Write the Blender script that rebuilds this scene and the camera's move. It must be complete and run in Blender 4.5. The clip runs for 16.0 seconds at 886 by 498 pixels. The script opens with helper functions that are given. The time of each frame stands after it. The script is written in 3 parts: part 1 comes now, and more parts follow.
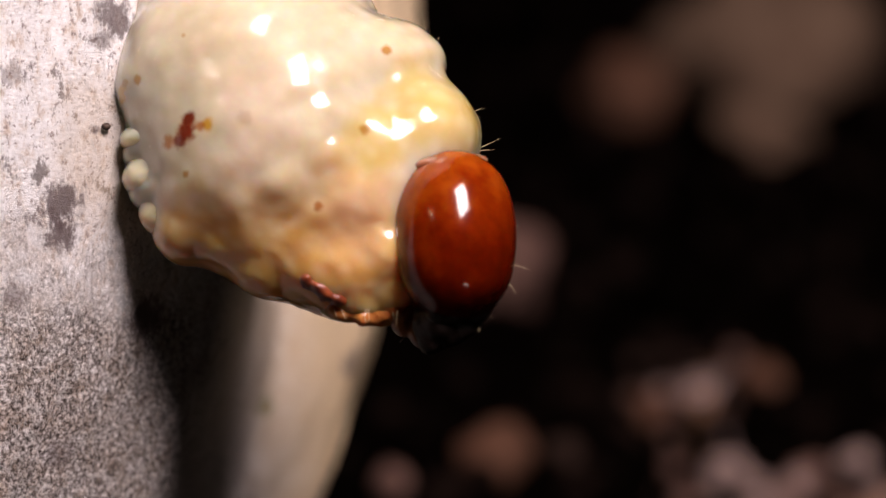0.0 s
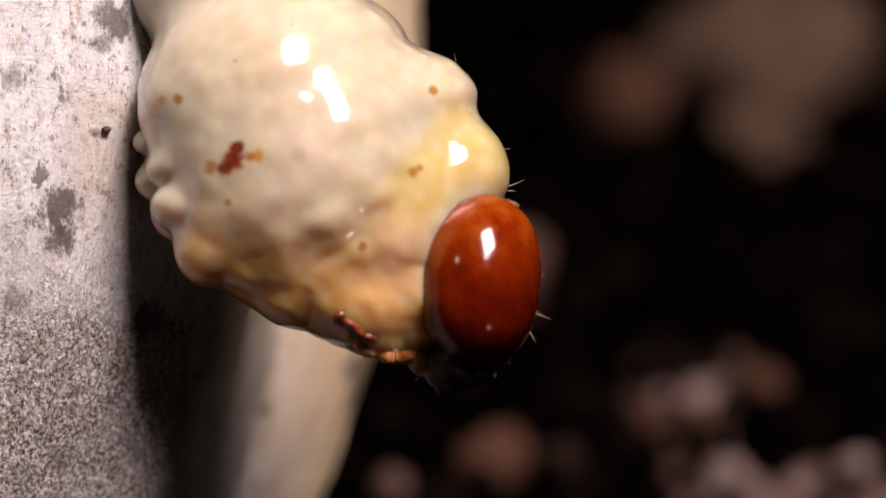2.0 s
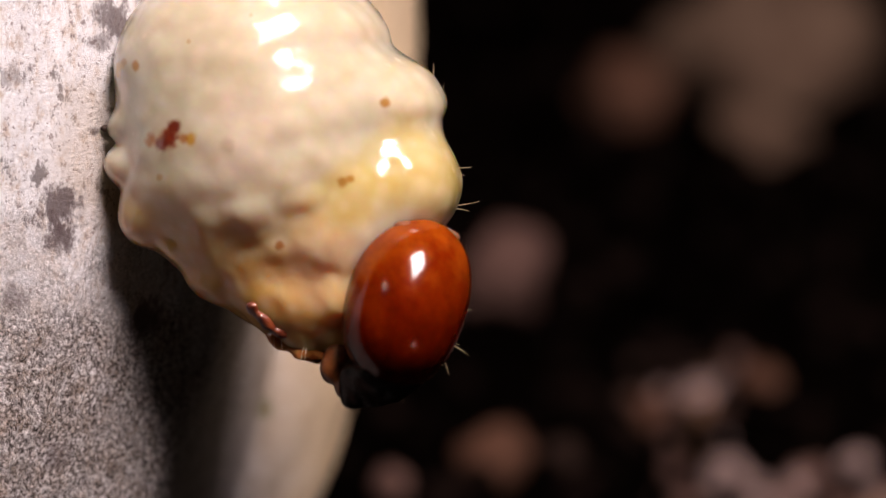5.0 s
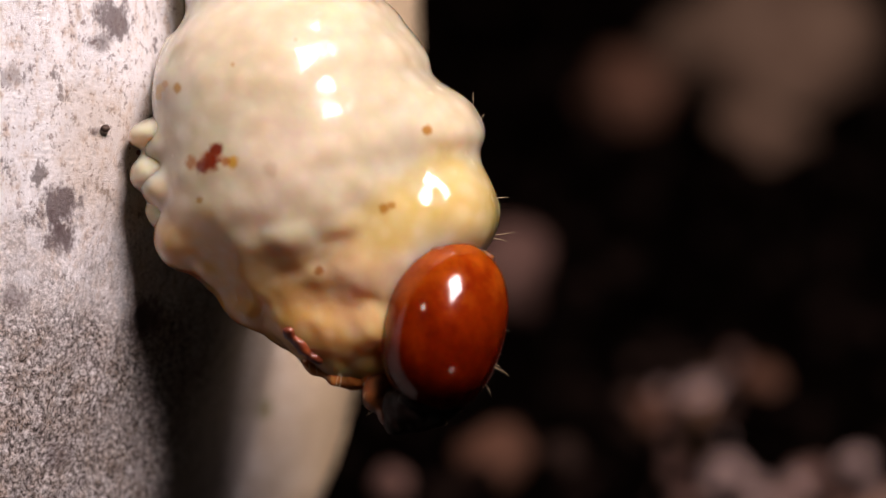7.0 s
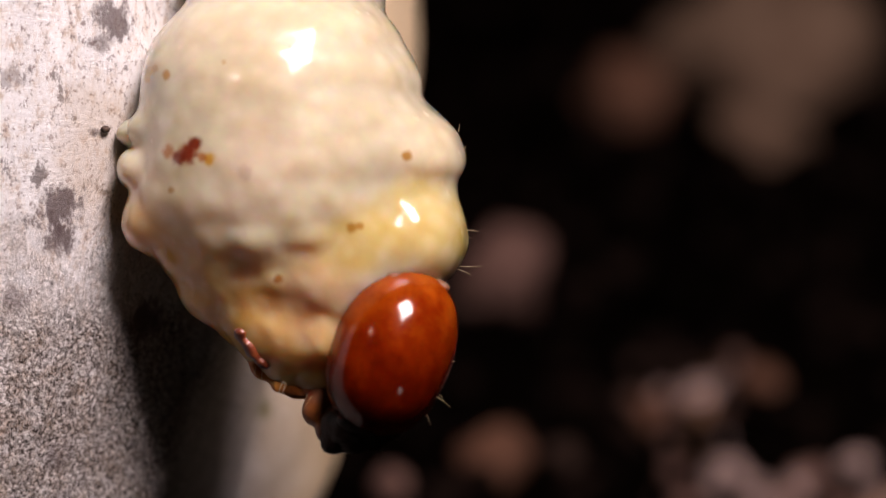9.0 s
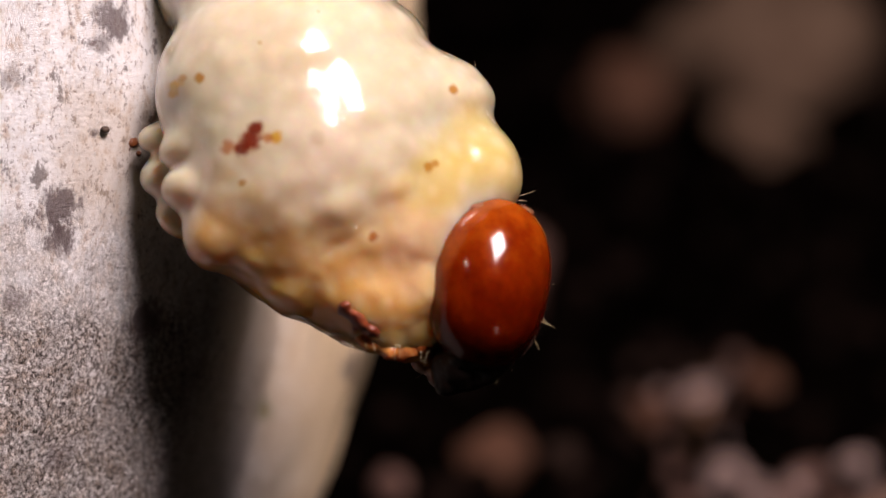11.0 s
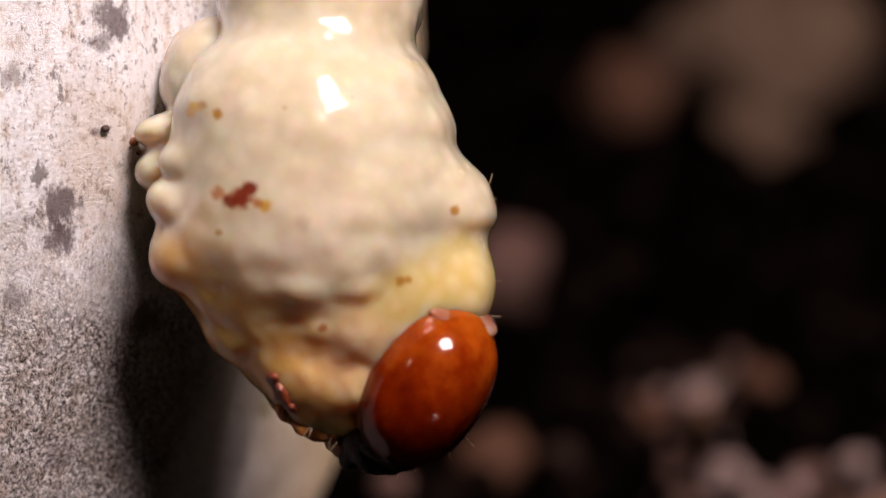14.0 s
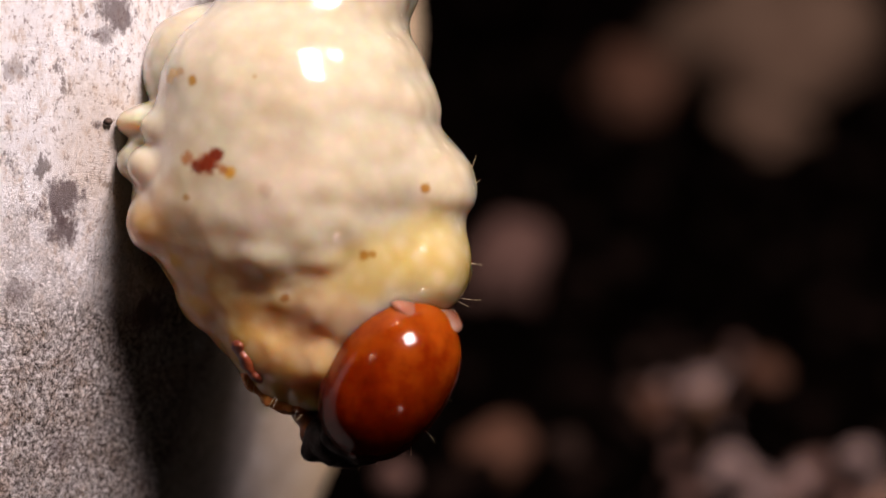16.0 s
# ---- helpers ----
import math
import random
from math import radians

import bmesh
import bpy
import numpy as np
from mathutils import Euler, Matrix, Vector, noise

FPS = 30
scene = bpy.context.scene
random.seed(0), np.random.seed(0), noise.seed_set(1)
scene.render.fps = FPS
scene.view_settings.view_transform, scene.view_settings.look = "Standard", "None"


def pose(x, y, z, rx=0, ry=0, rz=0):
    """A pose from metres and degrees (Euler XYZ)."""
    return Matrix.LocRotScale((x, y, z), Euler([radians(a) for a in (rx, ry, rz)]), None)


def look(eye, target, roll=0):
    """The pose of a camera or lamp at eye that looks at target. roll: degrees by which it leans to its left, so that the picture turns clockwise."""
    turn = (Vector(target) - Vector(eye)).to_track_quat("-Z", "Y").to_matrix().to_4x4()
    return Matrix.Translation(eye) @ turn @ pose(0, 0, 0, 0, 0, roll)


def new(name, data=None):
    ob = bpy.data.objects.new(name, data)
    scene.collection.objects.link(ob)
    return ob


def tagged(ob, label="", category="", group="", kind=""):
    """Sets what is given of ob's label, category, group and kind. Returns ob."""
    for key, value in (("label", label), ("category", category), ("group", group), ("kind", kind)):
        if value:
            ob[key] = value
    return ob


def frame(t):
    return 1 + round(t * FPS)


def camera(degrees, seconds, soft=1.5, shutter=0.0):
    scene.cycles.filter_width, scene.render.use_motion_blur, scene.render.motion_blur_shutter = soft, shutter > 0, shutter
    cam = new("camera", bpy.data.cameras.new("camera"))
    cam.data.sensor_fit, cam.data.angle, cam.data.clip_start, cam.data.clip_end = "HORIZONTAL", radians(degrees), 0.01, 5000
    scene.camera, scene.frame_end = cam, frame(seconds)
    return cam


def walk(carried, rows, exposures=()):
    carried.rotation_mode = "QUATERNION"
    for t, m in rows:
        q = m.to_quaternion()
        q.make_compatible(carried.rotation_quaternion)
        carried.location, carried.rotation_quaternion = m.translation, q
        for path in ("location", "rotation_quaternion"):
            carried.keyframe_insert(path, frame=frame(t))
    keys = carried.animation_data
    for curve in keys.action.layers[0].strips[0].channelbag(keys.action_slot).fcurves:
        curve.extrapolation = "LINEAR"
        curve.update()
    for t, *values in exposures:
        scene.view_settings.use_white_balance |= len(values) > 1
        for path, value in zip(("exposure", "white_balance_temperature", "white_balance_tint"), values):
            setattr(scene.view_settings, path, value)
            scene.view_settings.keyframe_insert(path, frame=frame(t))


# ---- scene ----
# ---------------------------------------------------------------- camera
cam = camera(14.0, 16.0, 1.5)
cam.data.dof.use_dof = True
cam.data.dof.focus_distance = 0.1303
cam.data.dof.aperture_fstop = 36.0

CENTRE = Vector((0.0, 0.0, 0.036))          # the point the lens is focused on
VIEW = pose(0.0, 0.0, 0.036, -20, 0, 0)     # local x right, y away, z up across the view
EYE = VIEW @ Vector((0.0, -0.12786, 0.0))


def aim(dx, dz):
    """The camera's pose, aimed dx, dz millimetres off the centre."""
    return look(EYE, VIEW @ Vector((dx / 1000, 0.0, dz / 1000)))


walk(cam, [
    (0, aim(0.000, 0.000)), (0.5, aim(0.000, 0.000)), (1, aim(0.000, 0.010)), (1.5, aim(0.000, -0.040)),
    (2, aim(0.000, 0.120)), (2.5, aim(0.000, 0.270)), (3, aim(0.030, 0.260)), (3.5, aim(0.030, 0.040)),
    (4, aim(0.030, 0.060)), (4.2, aim(0.030, 0.060)), (6.3, aim(0.030, 0.080)), (6.5, aim(0.030, 0.080)),
    (7, aim(0.030, 0.070)), (7.5, aim(0.030, 0.070)), (8, aim(0.030, 0.060)), (8.5, aim(0.030, 0.090)),
    (9, aim(0.030, 0.100)), (9.2, aim(0.030, 0.100)), (11.3, aim(0.040, 0.120)), (11.5, aim(0.040, 0.120)),
    (12, aim(0.040, 0.120)), (12.5, aim(0.040, 0.120)), (13, aim(0.040, 0.140)), (13.5, aim(0.040, 0.120)),
    (14, aim(0.030, 0.080)), (14.5, aim(0.000, 0.010)), (15, aim(-0.070, -0.180)), (15.5, aim(-0.070, -0.180)),
    (16, aim(-0.070, -0.170)),
])

# ---------------------------------------------------------------- light
world = bpy.data.worlds.new("dark_surroundings")
scene.world = world
world.use_nodes = True
world.node_tree.nodes["Background"].inputs[0].default_value = (0.9, 0.95, 1.0, 1)
world.node_tree.nodes["Background"].inputs[1].default_value = 0.00015
scene.view_settings.exposure = 0.0


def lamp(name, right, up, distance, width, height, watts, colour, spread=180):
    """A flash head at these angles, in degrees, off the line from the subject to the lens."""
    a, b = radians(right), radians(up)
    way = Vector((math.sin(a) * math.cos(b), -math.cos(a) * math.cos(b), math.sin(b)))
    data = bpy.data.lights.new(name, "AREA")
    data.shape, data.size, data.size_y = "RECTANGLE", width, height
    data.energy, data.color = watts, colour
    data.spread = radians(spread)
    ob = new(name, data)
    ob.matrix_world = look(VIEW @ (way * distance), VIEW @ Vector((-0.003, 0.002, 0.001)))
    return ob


lamp("flash_key", 20, 45, 0.14, 0.040, 0.052, 0.460, (1.0, 0.84, 0.85))
lamp("flash_fill", -48, 26, 0.12, 0.0035, 0.0045, 0.0014, (1.0, 0.90, 0.82), 90)
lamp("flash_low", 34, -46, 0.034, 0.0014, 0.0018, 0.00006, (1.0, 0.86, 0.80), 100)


# ---------------------------------------------------------------- materials
def nodes_of(name):
    m = bpy.data.materials.new(name)
    m.use_nodes = True
    t = m.node_tree
    return m, t, t.nodes["Principled BSDF"]


def add(t, kind, **values):
    n = t.nodes.new(kind)
    for key, value in values.items():
        n.inputs[key.replace("_", " ")].default_value = value
    return n


def coords(t, scale=(1, 1, 1)):
    tc = t.nodes.new("ShaderNodeTexCoord")
    mp = t.nodes.new("ShaderNodeMapping")
    mp.inputs["Scale"].default_value = scale
    t.links.new(tc.outputs["Object"], mp.inputs["Vector"])
    return mp.outputs["Vector"]


def grain(t, vec, scale, detail=4.0, rough=0.55):
    n = add(t, "ShaderNodeTexNoise", Scale=scale, Detail=detail, Roughness=rough)
    t.links.new(vec, n.inputs["Vector"])
    return n.outputs["Fac"]


def ramp(t, fac, *stops):
    r = t.nodes.new("ShaderNodeValToRGB")
    while len(r.color_ramp.elements) < len(stops):
        r.color_ramp.elements.new(0.5)
    for e, (p, c) in zip(r.color_ramp.elements, stops):
        e.position, e.color = p, (*c, 1) if len(c) == 3 else c
    t.links.new(fac, r.inputs["Fac"])
    return r.outputs["Color"]


def mix(t, fac, a, b, how="MIX"):
    n = t.nodes.new("ShaderNodeMix")
    n.data_type, n.blend_type = "RGBA", how
    for socket, value in ((n.inputs[0], fac), (n.inputs[6], a), (n.inputs[7], b)):
        if isinstance(value, (int, float)):
            socket.default_value = value
        elif isinstance(value, tuple):
            socket.default_value = (*value, 1)
        else:
            t.links.new(value, socket)
    return n.outputs[2]


def near(t, vec, centre, radius, wobble=None, amount=0.5):
    """1 at a place on the thing, falling to 0 at the radius (metres), with a ragged edge."""
    d = t.nodes.new("ShaderNodeVectorMath")
    d.operation = "DISTANCE"
    t.links.new(vec, d.inputs[0])
    d.inputs[1].default_value = centre
    out = d.outputs["Value"]
    m = t.nodes.new("ShaderNodeMapRange")
    m.interpolation_type = "SMOOTHSTEP"
    m.inputs["From Min"].default_value, m.inputs["From Max"].default_value = radius, radius * 0.35
    if wobble is not None:
        k = t.nodes.new("ShaderNodeMath")
        k.operation = "MULTIPLY_ADD"
        t.links.new(wobble, k.inputs[0])
        k.inputs[1].default_value = radius * amount * 2
        s = t.nodes.new("ShaderNodeMath")
        s.operation = "SUBTRACT"
        s.inputs[1].default_value = radius * amount
        t.links.new(out, k.inputs[2])
        t.links.new(k.outputs[0], s.inputs[0])
        out = s.outputs[0]
    t.links.new(out, m.inputs["Value"])
    return m.outputs["Result"]


def math_node(t, how, a, b):
    n = t.nodes.new("ShaderNodeMath")
    n.operation = how
    for socket, value in zip(n.inputs, (a, b)):
        if isinstance(value, (int, float)):
            socket.default_value = value
        else:
            t.links.new(value, socket)
    return n.outputs[0]


def bump(t, p, height, strength, distance):
    b = t.nodes.new("ShaderNodeBump")
    b.inputs["Strength"].default_value, b.inputs["Distance"].default_value = strength, distance
    t.links.new(height, b.inputs["Height"])
    t.links.new(b.outputs["Normal"], p.inputs["Normal"])


def skin(name, tone, yellow=(), pink=(), amber=(), dirt=(), deep=0.0022):
    """Translucent larval skin: ivory, amber towards the chest, with fatty globules below the surface."""
    m, t, p = nodes_of(name)
    v = coords(t)
    big, fine = grain(t, v, 420, 3), grain(t, v, 2100, 4)
    col = ramp(t, big, (0.34, tuple(c * f for c, f in zip(tone, (0.90, 0.86, 0.82)))), (0.6, tone),
               (0.8, tuple(min(0.92, c * f) for c, f in zip(tone, (1.04, 1.06, 1.09)))))
    for c, r in amber:
        col = mix(t, math_node(t, "MULTIPLY", near(t, v, c, r, big, 0.22), 0.90), col, (0.60, 0.305, 0.075))
    for c, r in pink:
        col = mix(t, math_node(t, "MULTIPLY", near(t, v, c, r, big), 0.22), col, (0.60, 0.44, 0.38))
    for c, r in yellow:
        col = mix(t, math_node(t, "MULTIPLY", near(t, v, c, r, big), 0.66), col, (0.50, 0.36, 0.065))
    fat = add(t, "ShaderNodeTexVoronoi", Scale=1500.0)
    fat.feature = "SMOOTH_F1"
    t.links.new(v, fat.inputs["Vector"])
    globule = ramp(t, fat.outputs["Distance"], (0.15, (1, 1, 1)), (0.55, (0, 0, 0)))
    col = mix(t, math_node(t, "MULTIPLY", globule, 0.16), col, (0.86, 0.76, 0.62))
    flecks = ramp(t, fine, (0.60, (0, 0, 0)), (0.72, (1, 1, 1)))
    col = mix(t, math_node(t, "MULTIPLY", flecks, 0.12), col, (0.66, 0.46, 0.22))
    face, ragged = coords(t, (1, 0, 1)), grain(t, v, 3200, 4, 0.6)
    for x, zz, r, colour, k in dirt:
        spot = near(t, face, (x / 1000, 0, zz / 1000), r / 1000, ragged, 0.6)
        col = mix(t, math_node(t, "MULTIPLY", spot, k), col, colour)
    t.links.new(col, p.inputs["Base Color"])
    p.subsurface_method = "RANDOM_WALK"
    p.inputs["Subsurface Weight"].default_value = 1.0
    p.inputs["Subsurface Radius"].default_value = (1.0, 0.56, 0.25)
    p.inputs["Subsurface Scale"].default_value = deep
    t.links.new(ramp(t, fine, (0.3, (0.16,) * 3), (0.7, (0.28,) * 3)), p.inputs["Roughness"])
    p.inputs["Specular IOR Level"].default_value = 0.15
    p.inputs["Coat Weight"].default_value = 1.0
    p.inputs["Coat Roughness"].default_value = 0.115
    bump(t, p, math_node(t, "ADD", math_node(t, "MULTIPLY", fine, 0.3), grain(t, v, 900, 2)), 0.20, 0.00014)
    t.links.new(p.inputs["Normal"].links[0].from_socket, p.inputs["Coat Normal"])
    return m


def plain(name, stops, scale, rough=0.5, lift=0.3, depth=0.0001, sss=0.0, radius=0.0004, coat=0.0, stretch=(1, 1, 1), gloss=0.5):
    m, t, p = nodes_of(name)
    v = coords(t, stretch)
    a, b = grain(t, v, scale, 5), grain(t, v, scale * 5, 3)
    t.links.new(ramp(t, a, *stops), p.inputs["Base Color"])
    p.inputs["Roughness"].default_value = rough
    p.inputs["Specular IOR Level"].default_value = gloss
    p.inputs["Coat Weight"].default_value = coat
    p.inputs["Coat Roughness"].default_value = 0.08
    if sss:
        p.inputs["Subsurface Weight"].default_value = sss
        p.inputs["Subsurface Radius"].default_value = (1.0, 0.35, 0.12)
        p.inputs["Subsurface Scale"].default_value = radius
    bump(t, p, math_node(t, "ADD", a, b), lift, depth)
    return m


def earth(name, dark, light):
    """Soil crumbs, each a little different."""
    m, t, p = nodes_of(name)
    v = coords(t)
    info = t.nodes.new("ShaderNodeObjectInfo")
    geo = t.nodes.new("ShaderNodeNewGeometry")
    a, b = grain(t, v, 300, 5), grain(t, v, 1500, 4)
    col = ramp(t, a, (0.3, dark), (0.7, light))
    vary = math_node(t, "ADD", info.outputs["Random"], geo.outputs["Random Per Island"])
    col = mix(t, math_node(t, "MULTIPLY", vary, 0.3), col, dark)
    t.links.new(col, p.inputs["Base Color"])
    p.inputs["Roughness"].default_value = 0.85
    p.inputs["Specular IOR Level"].default_value = 0.0
    bump(t, p, b, 0.6, 0.0004)
    return m


LOG_RADIUS, LOG_DEPTH = 31.0, 26.5


def log_edge(z):
    """How far right the log reaches at a height, in millimetres of the view's axes."""
    z = z / 1.05
    return 1.05 * np.where(z > 10.6, -0.85, np.where(z > -10.6, -0.85 - 0.0098 * (10.6 - z) ** 2,
                                                    -5.25 - 5.0 * (1 - np.exp(np.minimum(z + 10.6, 0) / 13))))


def turned_back(y):
    """The log's face is nearly flat, then breaks off into a deeper flank towards its edge."""
    step = np.clip((y - 8.0) / 3.5, 0, 1)
    y = np.where(y < 3.0, 3.0 + (y - 3.0) * 0.4, y)
    return y + 12.0 * step * step * (3 - 2 * step) - 0.5 * np.clip(y - 11.5, 0, 13.5)


def on_log(x, z):
    """The place on the log's face at x, z (millimetres), in metres."""
    off = x - (float(log_edge(np.array(z))) - LOG_RADIUS)
    return (x / 1000, float(turned_back(LOG_DEPTH - math.sqrt(max(LOG_RADIUS ** 2 - off ** 2, 0)))) / 1000, z / 1000)


# dark mould patches and two olive algae dots: place, radius, strength
STAINS = [(on_log(-11.9, 8.4), 0.0010, 0.85), (on_log(-12.3, 7.6), 0.0006, 0.6), (on_log(-13.8, 1.5), 0.0011, 0.9),
          (on_log(-13.9, 0.6), 0.0009, 0.9), (on_log(-10.9, -2.5), 0.0011, 0.9), (on_log(-4.0, -4.9), 0.0011, 0.85),
          (on_log(-15.3, -1.7), 0.0007, 0.6), (on_log(-12.6, 4.3), 0.0003, 0.9), (on_log(-15.4, 6.3), 0.0006, 0.5),
          (on_log(-14.0, -7.5), 0.0008, 0.5), (on_log(-7.4, -6.6), 0.0007, -0.7), (on_log(-10.4, -5.4), 0.0003, -0.7)]


def bark_wood():
    """Weathered pale wood: cream fibres above, greyer and granular below, with dark mould patches."""
    m, t, p = nodes_of("weathered_wood")
    v = coords(t)
    fibre = grain(t, coords(t, (1, 1, 0.45)), 2900, 6, 0.75)
    speck = grain(t, v, 6400, 6, 0.85)
    clot = grain(t, coords(t, (1, 1, 0.6)), 1500, 6, 0.75)
    broad = grain(t, v, 260, 4)
    fleck = grain(t, coords(t, (1, 1, 0.7)), 4600, 5, 0.75)
    cream = ramp(t, fibre, (0.34, (0.66, 0.54, 0.45)), (0.44, (0.90, 0.85, 0.81)), (0.54, (0.96, 0.94, 0.935)))
    cream = mix(t, math_node(t, "MULTIPLY", ramp(t, fleck, (0.37, (1, 1, 1)), (0.44, (0, 0, 0))), 0.8), cream, (0.26, 0.19, 0.17))
    cream = mix(t, math_node(t, "MULTIPLY", ramp(t, clot, (0.36, (1, 1, 1)), (0.42, (0, 0, 0))), 0.8), cream, (0.12, 0.09, 0.085))
    grey = ramp(t, speck, (0.40, (0.022, 0.015, 0.013)), (0.455, (0.15, 0.122, 0.106)), (0.51, (0.40, 0.35, 0.325)), (0.565, (0.92, 0.88, 0.87)))
    z = t.nodes.new("ShaderNodeSeparateXYZ")
    t.links.new(v, z.inputs[0])
    level = math_node(t, "ADD", z.outputs["Z"], math_node(t, "MULTIPLY", math_node(t, "SUBTRACT", broad, 0.5), 0.012))
    low = t.nodes.new("ShaderNodeMapRange")
    low.inputs["From Min"].default_value, low.inputs["From Max"].default_value = 0.0022, -0.0040
    t.links.new(level, low.inputs["Value"])
    right = t.nodes.new("ShaderNodeMapRange")
    right.inputs["From Min"].default_value, right.inputs["From Max"].default_value = -0.0050, -0.0085
    t.links.new(z.outputs["X"], right.inputs["Value"])
    col = mix(t, math_node(t, "MULTIPLY", low.outputs[0], right.outputs[0]), cream, grey)
    patch = ramp(t, grain(t, v, 1300, 6, 0.7), (0.36, (0.50, 0.40, 0.31)), (0.46, (0.86, 0.80, 0.74)), (0.58, (1, 1, 1)))
    col = mix(t, math_node(t, "MULTIPLY", low.outputs[0], 0.9), col, mix(t, 1.0, col, patch, "MULTIPLY"))
    tan = near(t, v, (-0.0120, 0.0032, 0.0035), 0.0035, broad)
    col = mix(t, math_node(t, "MULTIPLY", tan, 0.35), col, (0.50, 0.33, 0.16))
    rim = t.nodes.new("ShaderNodeMapRange")
    rim.inputs["From Min"].default_value, rim.inputs["From Max"].default_value = -0.0085, -0.0050
    t.links.new(z.outputs["X"], rim.inputs["Value"])
    col = mix(t, math_node(t, "MULTIPLY", rim.outputs[0], 0.92), col, (0.92, 0.68, 0.40))
    ragged = grain(t, coords(t, (1, 1, 0.5)), 2600, 6, 0.75)
    for c, r, k in STAINS:
        hue = (0.115, 0.080, 0.078) if k > 0 else (0.16, 0.14, 0.03)
        spot = near(t, v, c, r * 1.0, ragged, 1.5)
        col = mix(t, math_node(t, "MULTIPLY", spot, abs(k)), col, hue)
    t.links.new(col, p.inputs["Base Color"])
    p.inputs["Roughness"].default_value = 0.5
    bump(t, p, math_node(t, "ADD", math_node(t, "MULTIPLY", fibre, 0.5), math_node(t, "MULTIPLY", speck, 1.3)), 0.8, 0.00018)
    return m


# ---------------------------------------------------------------- shapes
def value_noise(p, seed):
    """Smooth noise from -1 to 1 at the points p, an (n, 3) array in cells."""
    base = np.floor(p).astype(np.int64)
    f = p - base
    f = f * f * (3 - 2 * f)
    total = np.zeros(len(p))
    for i in range(8):
        o = np.array((i & 1, i >> 1 & 1, i >> 2 & 1))
        c = base + o
        h = (c[:, 0] * 73856093) ^ (c[:, 1] * 19349663) ^ (c[:, 2] * 83492791) ^ (seed * 2654435761)
        h = (h ^ (h >> 13)) * 1274126177 & 0x7FFFFFFF
        w = np.prod(np.where(o, f, 1 - f), axis=1)
        total += w * ((h % 65536) / 32767.5 - 1)
    return total


def ell(x, y, z, rx, ry, rz, roll=0.0):
    """An ellipsoid in millimetres, rolled clockwise in the view."""
    return (x, y, z, rx, ry, rz, radians(roll))


def field(p, shapes, soft, seed, rough):
    """The distance of the points p from the softly joined ellipsoids."""
    d = None
    for x, y, z, rx, ry, rz, a in shapes:
        q = p - np.array((x, y, z))
        q = np.stack((q[:, 0] * math.cos(a) - q[:, 2] * math.sin(a), q[:, 1], q[:, 0] * math.sin(a) + q[:, 2] * math.cos(a)), 1)
        r = np.array((rx, ry, rz))
        k0, k1 = np.linalg.norm(q / r, axis=1), np.linalg.norm(q / r ** 2, axis=1)
        e = k0 * (k0 - 1) / np.maximum(k1, 1e-6)
        if d is None:
            d = e
        else:
            h = np.clip(0.5 + 0.5 * (d - e) / soft, 0, 1)
            d = d + (e - d) * h - soft * h * (1 - h)
    for cell, depth in rough:
        d = d + depth * value_noise(p / cell + 31.7, seed)
    return d


def surface(shapes, soft, step, seed=1, rough=()):
    """Vertices and quads, in millimetres, of the joined ellipsoids (surface nets)."""
    s = np.array(shapes)
    big = s[:, 3:6].max(1)[:, None]
    lo, hi = (s[:, :3] - big).min(0) - 3 * step - soft * 0.3, (s[:, :3] + big).max(0) + 3 * step + soft * 0.3
    n = np.ceil((hi - lo) / step).astype(int) + 1
    ax = [lo[i] + step * np.arange(n[i]) for i in range(3)]
    g = np.stack(np.meshgrid(*ax, indexing="ij"), -1).reshape(-1, 3)
    return nets(field(g, shapes, soft, seed, rough).reshape(n), lo, step)


def nets(d, lo, step):
    """The zero surface of a block of distances."""
    n = np.array(d.shape)
    inside = d < 0
    corners = [(i & 1, i >> 1 & 1, i >> 2 & 1) for i in range(8)]
    part_of = lambda a, o: a[o[0]:n[0] - 1 + o[0], o[1]:n[1] - 1 + o[1], o[2]:n[2] - 1 + o[2]]
    count = sum(part_of(inside, o).astype(np.int8) for o in corners)
    cells = np.argwhere((count > 0) & (count < 8))
    index = -np.ones(n, dtype=np.int64)
    index[tuple(cells.T)] = np.arange(len(cells))
    total, hits = np.zeros((len(cells), 3)), np.zeros(len(cells))
    for a in corners:
        for axis in range(3):
            if a[axis]:
                continue
            b = tuple(1 if i == axis else a[i] for i in range(3))
            da, db = d[tuple((cells + a).T)], d[tuple((cells + b).T)]
            cross = (da < 0) != (db < 0)
            f = np.where(cross, da / np.where(cross, da - db, 1), 0)
            point = np.array(a) + f[:, None] * (np.array(b) - np.array(a))
            total += point * cross[:, None]
            hits += cross
    verts = lo + step * (cells + total / hits[:, None])
    quads = []
    for axis in range(3):
        u, w = (axis + 1) % 3, (axis + 2) % 3
        first = [slice(1, n[i] - 1) for i in range(3)]
        after = list(first)
        after[axis] = slice(2, n[axis])
        a, b = inside[tuple(first)], inside[tuple(after)]
        for which, flip in ((a & ~b, False), (~a & b, True)):
            e = np.argwhere(which) + 1
            du, dw = np.eye(3, dtype=int)[u], np.eye(3, dtype=int)[w]
            ring = [index[tuple((e - x).T)] for x in (du * 0, du, du + dw, dw)]
            quads.append(np.stack(ring[::-1] if flip else ring, 1))
    return verts, np.concatenate(quads)


